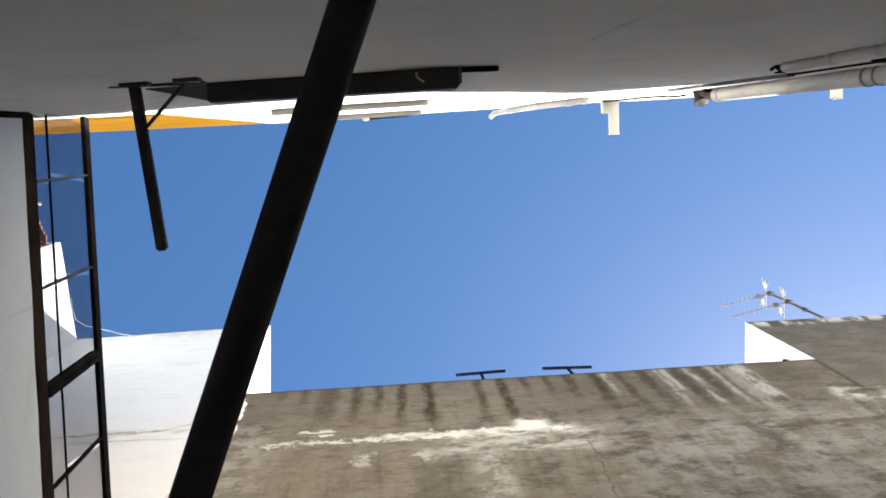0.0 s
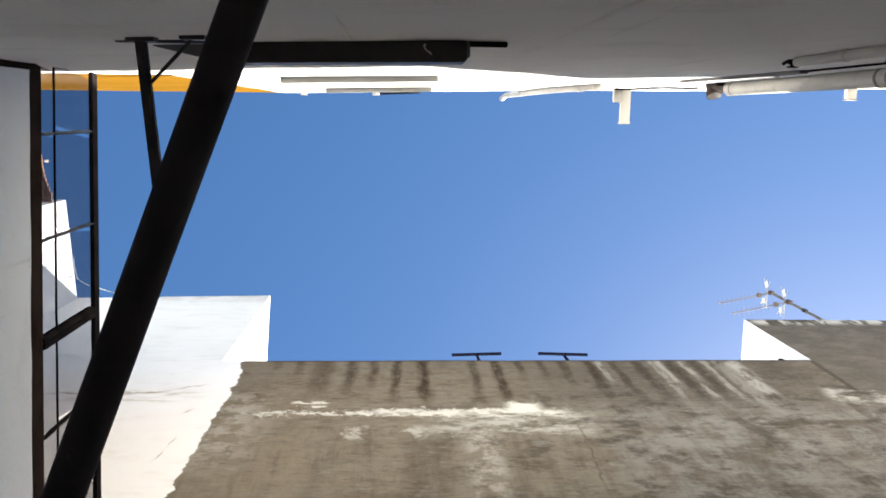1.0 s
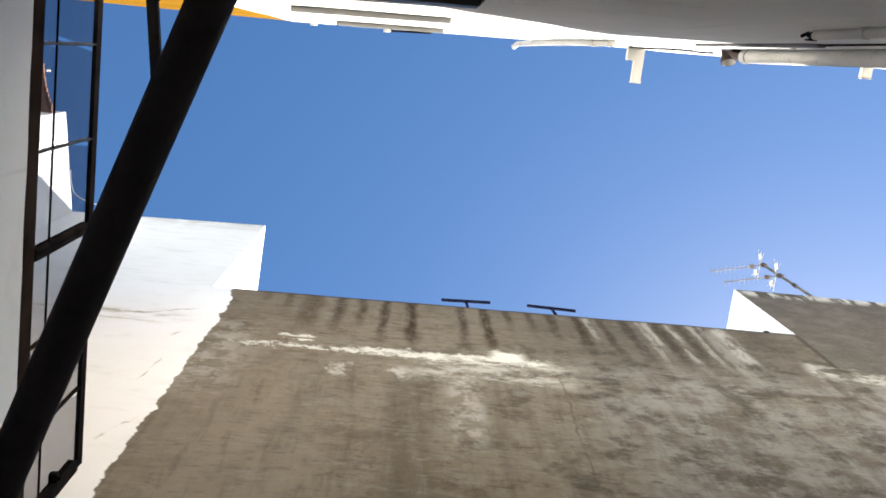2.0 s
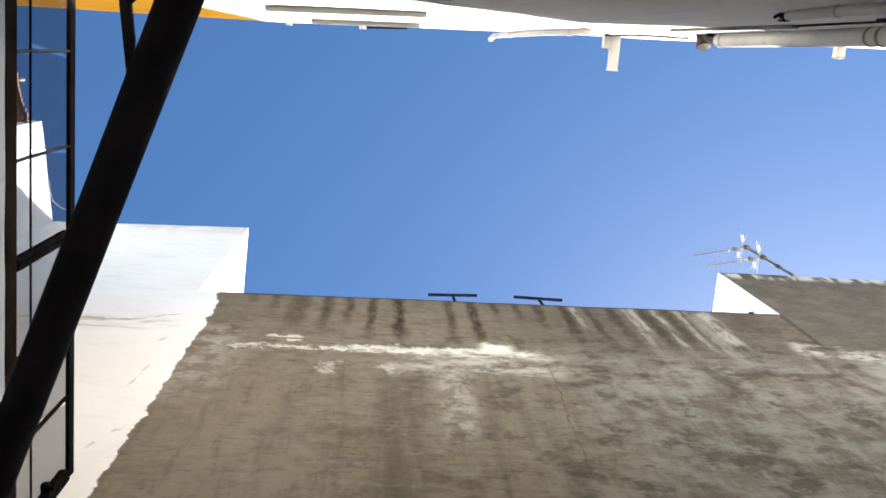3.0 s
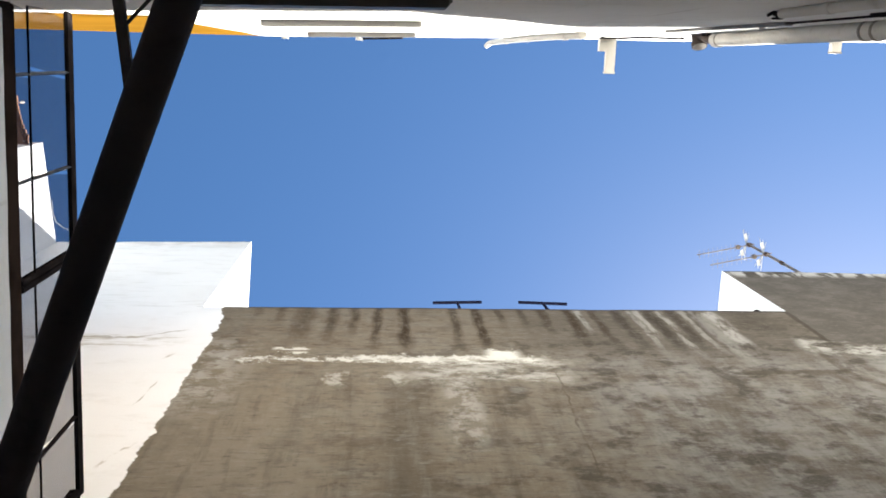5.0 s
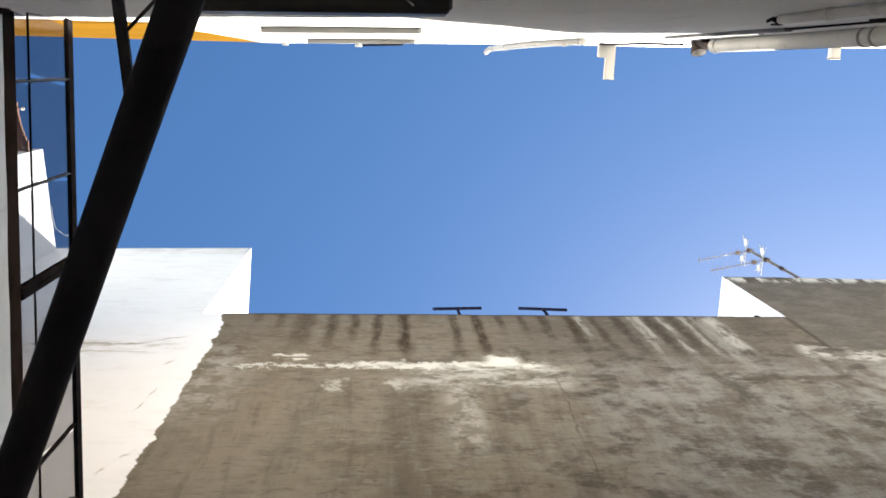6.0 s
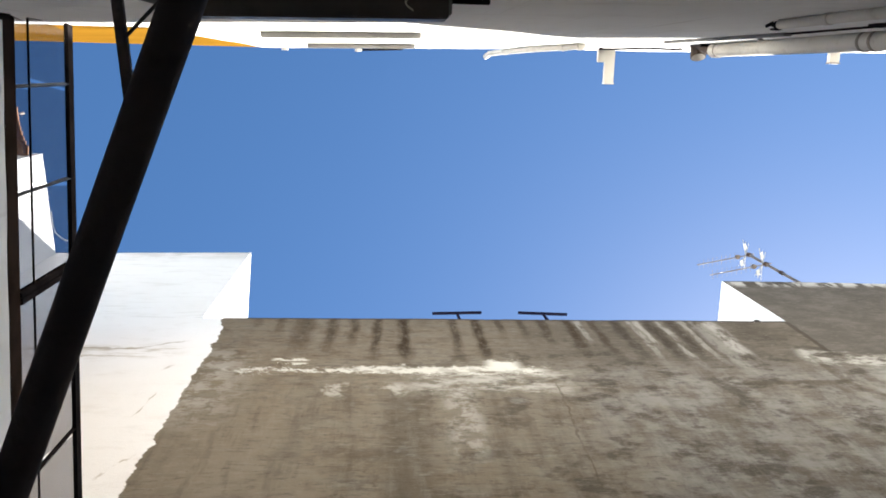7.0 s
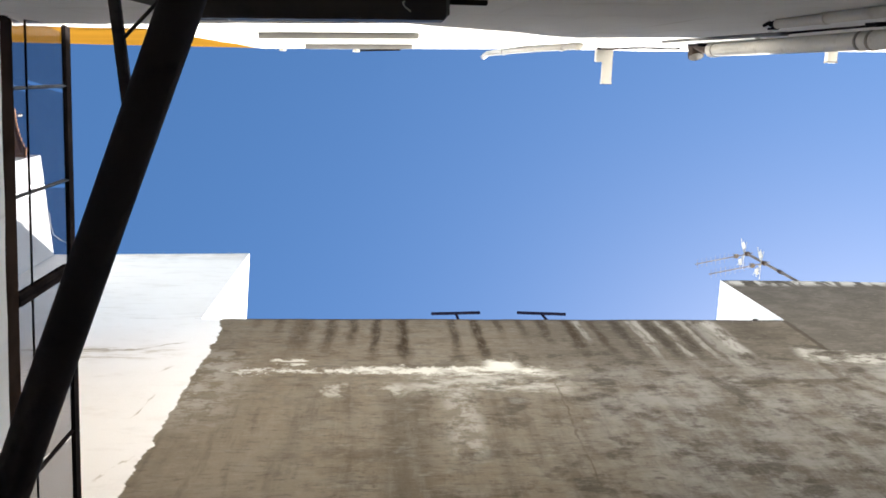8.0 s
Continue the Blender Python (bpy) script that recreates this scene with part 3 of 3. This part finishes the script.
def shutter_box():
    root = thing("shutter_box", (-0.25, near(-0.25), 3.9), "brown metal shutter box under the wall's shaded part", "shutter box")
    y = near(-0.25)
    case = box(-0.60, 0.185, y - 0.012, y + 0.054, 4.05, 4.20, 0.005)
    for v in case.verts:
        if v.co.y > y:
            v.co.y += 0.018 * (0.185 - v.co.x)
    part("casing", case, BROWN, root)
    part("end_cap", box(0.185, 0.196, y - 0.012, y + 0.040, 4.06, 4.20, 0.003), GREYM, root)
    wedge = box(-0.80, -0.603, y - 0.006, y + 0.060, 4.10, 4.22, 0.002)
    for v in wedge.verts:
        if v.co.x < -0.7 and v.co.y > y + 0.02:
            v.co.y = y + 0.016
    part("side_plate", wedge, GREYM, root, "grey zinc side plate")
    part("top_flashing", box(-0.60, 0.32, y - 0.014, y + 0.002, 4.10, 4.13, 0.002), IRON, root)
    part("pull_cord", tube([(0.055, y + 0.002, 4.05), (0.05, y + 0.006, 4.03), (0.052, y + 0.016, 4.02), (0.06, y + 0.024, 4.02), (0.072, y + 0.030, 4.04), (0.074, y + 0.032, 4.055)], 0.0025, 8), PVC, root, smooth=True)


shutter_box()


# ---- fittings on the upper house wall ----
def ledge(x0, x1, z, out, label):
    m = (x0 + x1) / 2
    root = thing("window_ledge", (m, near(m), z), label, "ledge", "ledges on the house wall")
    bm = beam((x0, near(x0) + out / 2 - 0.01, z), (x1, near(x1) + out / 2 - 0.01, z), out + 0.02, 0.06, bevel=0.005)
    part("slab", bm, PLASTER, root)


# both ledges are coloured darker to show their undersides in shade
ledge(-0.76, 0.20, 6.58, 0.034, "plaster window ledge on the sunlit wall, coloured grey for its shaded underside")
ledge(-0.69, 0.235, 8.8, 0.040, "thin plaster upper ledge on the wall, coloured grey for its shaded underside")


def downpipe():
    x, y = 2.785, 0.117
    root = thing("downpipe", (x, y, 0), "thick aged white plastic downpipe with a rusty vent hood", "downpipe")
    part("pipe", tube(between((x, y, 0), (x, y, 8.46), 30), 0.056, 22, wave=0.02), PVC, root, smooth=True)
    part("socket", tube([(x, y, 8.40), (x, y, 8.50)], 0.062, 22), PVC, root, "grimy pipe socket", smooth=True)
    for z in (3.2, 6.08, 6.20, 8.40):
        part("collar", tube([(x, y, z - 0.012), (x, y, z + 0.012)], 0.0605, 22), GRIME, root, "grimy pipe collar", smooth=True)
    part("elbow", tube([(x, y, 8.48), (x, y - 0.01, 8.60), (x, y - 0.03, 8.72), (x, y - 0.055, 8.86)], 0.046, 18), RUST, root, smooth=True)
    a, b = Vector((x, 0.035, 8.935)), Vector((x, 0.165, 8.860))
    hood = part("vent_hood", tube(between(a, b, 5), 0.060, 24), RUST, root, "rusty brown vent hood", smooth=True)
    d = (b - a).normalized()
    part("rim", tube([b - d * 0.035, b - d * 0.03, b, b + d * 0.004], 0.068, 24), RUST, hood, "paler rusty rim", smooth=True)
    part("end_disc", tube([b, b + d * 0.008], 0.060, 24), GRIME, hood, "dirty beige end disc", smooth=True)
    part("clamp", merge(box(x - 0.09, x + 0.07, near(x) - 0.01, y - 0.03, 8.56, 8.60, 0.003), tube([(x - 0.03, y - 0.04, 8.52), (x - 0.03, y + 0.01, 8.55), (x + 0.01, y + 0.05, 8.56)], 0.012, 8)), IRON, root, "dark metal clamp")


downpipe()


def supply_pipe():
    x, y = 1.705, 0.112
    root = thing("supply_pipe", (x, y, 0), "slim white water pipe with a dark stop valve", "pipe")
    part("pipe", tube(between((x, y, 0), (x, y, 5.02), 16), 0.021, 16), PVC, root, smooth=True)
    part("clip", tube([(x, y, 4.60), (x, y, 4.63)], 0.025, 14), PVC, root, smooth=True)
    valve = part("valve", merge(tube([(x, y, 5.0), (x, y, 5.03), (x, y, 5.06)], 0.016, 14), tube([(x, y, 5.05), (x, y, 5.09)], 0.009, 12)), IRON, root, "dark metal valve body", smooth=True)
    part("spindle", tube([(x + 0.006, near(x) - 0.006, 5.03), (x + 0.003, y, 5.04)], 0.009, 10), IRON, valve, smooth=True)
    part("tap_handle", merge(box(x - 0.030, x + 0.012, y + 0.016, y + 0.024, 5.02, 5.06, 0.003), tube([(x - 0.02, y - 0.008, 5.05), (x - 0.035, y + 0.006, 5.08)], 0.008, 8)), IRON, valve)


supply_pipe()


def cable_duct():
    root = thing("cable_duct", (2.30, near(2.3), 6.25), "flat dark grey cable duct up the shaded wall", "cable duct")
    a, b = Vector((2.36, near(2.36) + 0.011, 6.30)), Vector((2.15, near(2.15) + 0.010, 7.85))
    part("trunking", beam(a, b, 0.055, 0.022, up=(0, 1, 0), bevel=0.004), GREYM, root)
    part("fixing", box(2.33, 2.36, near(2.3) + 0.012, near(2.3) + 0.030, 6.62, 6.65, 0.003), PVC, root, "small white fixing clip")
    part("cable", tube([(2.42, near(2.4) + 0.006, 4.2), (2.41, near(2.4) + 0.006, 5.4), (2.38, near(2.4) + 0.008, 6.32)], 0.006, 8), IRON, root, "thin black cable", smooth=True)


cable_duct()


def conduit():
    pts = [(1.60, near(1.60) + 0.022, 8.40), (1.53, near(1.53) + 0.024, 8.7), (1.40, near(1.4) + 0.026, 9.2),
           (1.27, near(1.27) + 0.028, 10.5), (1.19, near(1.19) + 0.035, 11.3), (1.17, near(1.19) + 0.07, 11.5)]
    root = thing("conduit", pts[0], "white conduit climbing over the sunlit roof edge", "conduit")
    part("tube", tube(pts, 0.030, 14), PVC, root, smooth=True)
    for n in (0, 1, 3):
        p = Vector(pts[n])
        d = (Vector(pts[n + 1]) - p).normalized() * 0.03
        part("clip", tube([p - d, p + d], 0.037, 14), PVC, root, smooth=True)


conduit()


def spout(x, y0, y1, z, w, label, short=0.0):
    root = thing("roof_spout", (x, y0, z), label, "spout", "roof spouts")
    bm = beam((x, y0, z), (x, y1, z), w, w * 0.8, bevel=0.006)
    part("channel", bm, PVC, root)
    part("lip", beam((x, y1 - 0.012, z), (x, y1 + 0.004, z), w + 0.012, w * 0.8 + 0.012, bevel=0.004), PVC if short else GRIME, root)
    if short:
        part("side_sleeve", beam((x - w * 0.95, y0, z - 0.02), (x - w * 0.95, y0 + short, z - 0.02), w * 0.8, w * 0.8, bevel=0.006), PVC, root)


spout(2.385, near(2.385) - 0.02, 0.440, 10.40, 0.100, "white plastic square roof spout above the wall", 0.16)
spout(4.66, near(4.66), 0.165, 10.0, 0.10, "short white roof spout with a stained end")


def roof_cable():
    root = thing("roof_cable", (2.37, near(2.37), 9.9), "dark cable strung along the roof edge on hooks", "cable")
    sag = [(2.10 + 0.85 * n / 10, near(2.1 + 0.085 * n) + 0.014 + 0.004 * math.sin(n * 0.9), 9.75 - 0.12 * math.sin(math.pi * n / 10)) for n in range(11)]
    part("lead", tube(sag, 0.009, 8), IRON, root, smooth=True)
    for x in (2.12, 2.50, 2.92):
        part("hook", tube([(x, near(x) - 0.01, 9.74), (x, near(x) + 0.02, 9.74)], 0.012, 8), IRON, root, smooth=True)


roof_cable()


def roof_cap():
    root = thing("coping_fitting", (0.9, near(0.9), 10.5), "small dark coping clamp on the roof edge", "clamp")
    part("clamp_bar", beam((-0.28, near(-0.28) + 0.02, 10.30), (0.15, near(0.1) + 0.015, 10.1), 0.02, 0.03), IRON, root)


roof_cap()


def roof_knob(x, y, z, label):
    root = thing("roof_insulator", (x, y, z), label, "insulator", "insulators on the roof edge")
    part("cap", merge(tube([(x, near(x) - 0.01, z), (x, y, z)], 0.022, 12), tube([(x, y - 0.015, z), (x, y + 0.004, z), (x, y + 0.012, z)], 0.036, 14)), PVC, root, smooth=True)


roof_knob(-0.30, 0.165, 10.25, "small white insulator at the end of the roof clamp")
roof_knob(-1.05, 0.172, 10.22, "stained white insulator on the roof edge")


def cable_box():
    x = 2.33
    root = thing("cable_box", (x, near(x), 5.3), "small black cable box on the wall", "cable box")
    part("case", box(x - 0.035, x + 0.035, near(x) - 0.005, near(x) + 0.018, 5.24, 5.36, 0.005), IRON, root)
    part("lead", tube(between((x, near(x) + 0.01, 5.4), (x + 0.02, near(x) + 0.003, 7.0), 8), 0.003, 8), IRON, root, smooth=True)


cable_box()


# ---- on the party wall ----
def t_post(x0, x1, xf, tilt, label):
    y = 3.12
    root = thing("line_post", (xf, y, 10.05), label, "clothes-line post", "clothes-line posts")
    m = (x0 + x1) / 2
    part("stem", beam((xf, y, 9.98), (m, y, 10.68), 0.026, 0.026, up=(0, 1, 0)), STEEL, root)
    part("crossbar", beam((x0, y, 10.67 + tilt), (x1, y, 10.70 - tilt), 0.03, 0.03), STEEL, root)


t_post(0.561, 1.14, 0.87, -0.01, "dark blue steel clothes-line post on the party wall")
t_post(1.578, 2.15, 1.90, 0.045, "dark blue steel clothes-line post with a tilted crossbar")


def antenna():
    base, top = Vector((6.14, 3.3, 11.75)), Vector((6.25, 3.3, 15.02))
    root = thing("tv_antenna", base, "rusty television antenna on a thin mast above the block", "antenna")
    part("mast", tube(between(base, top, 8), 0.022, 10), TIN, root, smooth=True)
    part("mast_joint", tube(between(base.lerp(top, 0.55), base.lerp(top, 0.58), 2), 0.032, 12), RUST, root, smooth=True)
    for z, tip in ((14.20, Vector((-1.02, 0.13, -0.25))), (14.90, Vector((-1.0, 0.13, -0.25)))):
        m = base.lerp(top, (z - base.z) / (top.z - base.z))
        boom = part("boom", tube(between(m + Vector((0.10, -0.01, 0.03)), m + tip, 4), 0.009, 8), TIN, root)
        for n in range(9):
            c = m.lerp(m + tip, 0.28 + n * 0.085)
            part("element", tube([c + Vector((0, -0.07, 0.02)), c + Vector((0, 0.07, -0.02))], 0.0025, 6), TIN, boom)
        for s in (-1, 1):
            o = m + Vector((-0.10, s * 0.15, 0.03 * s))
            frame_bars = [tube([m + Vector((-0.06, 0, 0)), o + Vector((0.02 * q, 0.09 * s, q * 0.16))], 0.006, 6) for q in (-1, 0, 1)]
            grid = part("reflector", merge(*frame_bars), ALU, boom, "thin wire reflector arm")
            part("plate", beam(o + Vector((-0.025, -0.055, -0.02)), o + Vector((0.025, 0.055, 0.02)), 0.055, 0.016, bevel=0.006), PALE, grid, "bright white reflector plate")
        part("clamp", box(m.x - 0.036, m.x + 0.036, m.y - 0.032, m.y + 0.032, m.z - 0.05, m.z + 0.05, 0.006), RUST, boom)
        d = m + tip * 0.22
        part("dipole", box(d.x - 0.035, d.x + 0.035, d.y - 0.035, d.y + 0.035, d.z - 0.03, d.z + 0.03, 0.01), TIN, boom, "faded brown dipole case")
    part("bracket", box(6.06, 6.22, 3.24, 3.36, 11.7, 11.86, 0.006), RUST, root)


antenna()


def wall_vent():
    root = thing("wall_vent", (4.49, 3.24, 10.6), "dark vent hood on the white side of the block", "vent")
    part("hood", box(4.45, 4.505, 3.18, 3.30, 10.40, 10.70, 0.004), IRON, root)


wall_vent()


def roof_tiles():
    for n in range(9):
        y = 1.04 + n * 0.063
        x = -4.950 + 0.10 * (n / 8) ** 2.2
        root = thing("ridge_tile", (x, y, 12.62), "terracotta ridge tile on the low wing wall", "roof tile", "ridge tiles")
        bm = bmesh.new()
        rings = []
        for s, yy in ((1.0, y - 0.08), (0.90, y + 0.08)):
            for r in (0.155 * s, 0.13 * s):
                rings.append([bm.verts.new((x + r * math.cos(a), yy, 12.64 + r * math.sin(a))) for a in (math.pi * k / 10 for k in range(11))])
        for u, v in ((0, 2), (1, 3), (0, 1), (2, 3)):
            for k in range(10):
                bm.faces.new((rings[u][k], rings[u][k + 1], rings[v][k + 1], rings[v][k]))
        part("tile", bm, TERRA, root, smooth=True)


roof_tiles()


def insulator(x, y, z):
    root = thing("insulator", (x, y, z), "small white insulator knob on the roof tiles", "insulator", "insulators on the wing wall")
    part("knob", merge(tube([(x, y, z - 0.02), (x, y, z + 0.05)], 0.012, 10), tube([(x, y, z + 0.05), (x, y, z + 0.08)], 0.022, 10)), PVC, root, smooth=True)


for spot in ((-4.80, 1.05, 12.74), (-4.785, 1.55, 12.72)):
    insulator(*spot)


def slack_cable():
    pts = [(-4.62, 2.40, 13.05), (-4.615, 2.54, 13.04), (-4.58, 2.70, 13.03), (-4.47, 2.79, 13.03), (-4.25, 2.86, 13.04), (-3.98, 2.955, 13.06), (-3.80, 3.0, 13.09)]
    tagged(finish("slack_cable", tube(pts, 0.007, 6), CABLE, True), "thin pale cable hanging slack between the white walls", "cable")


slack_cable()
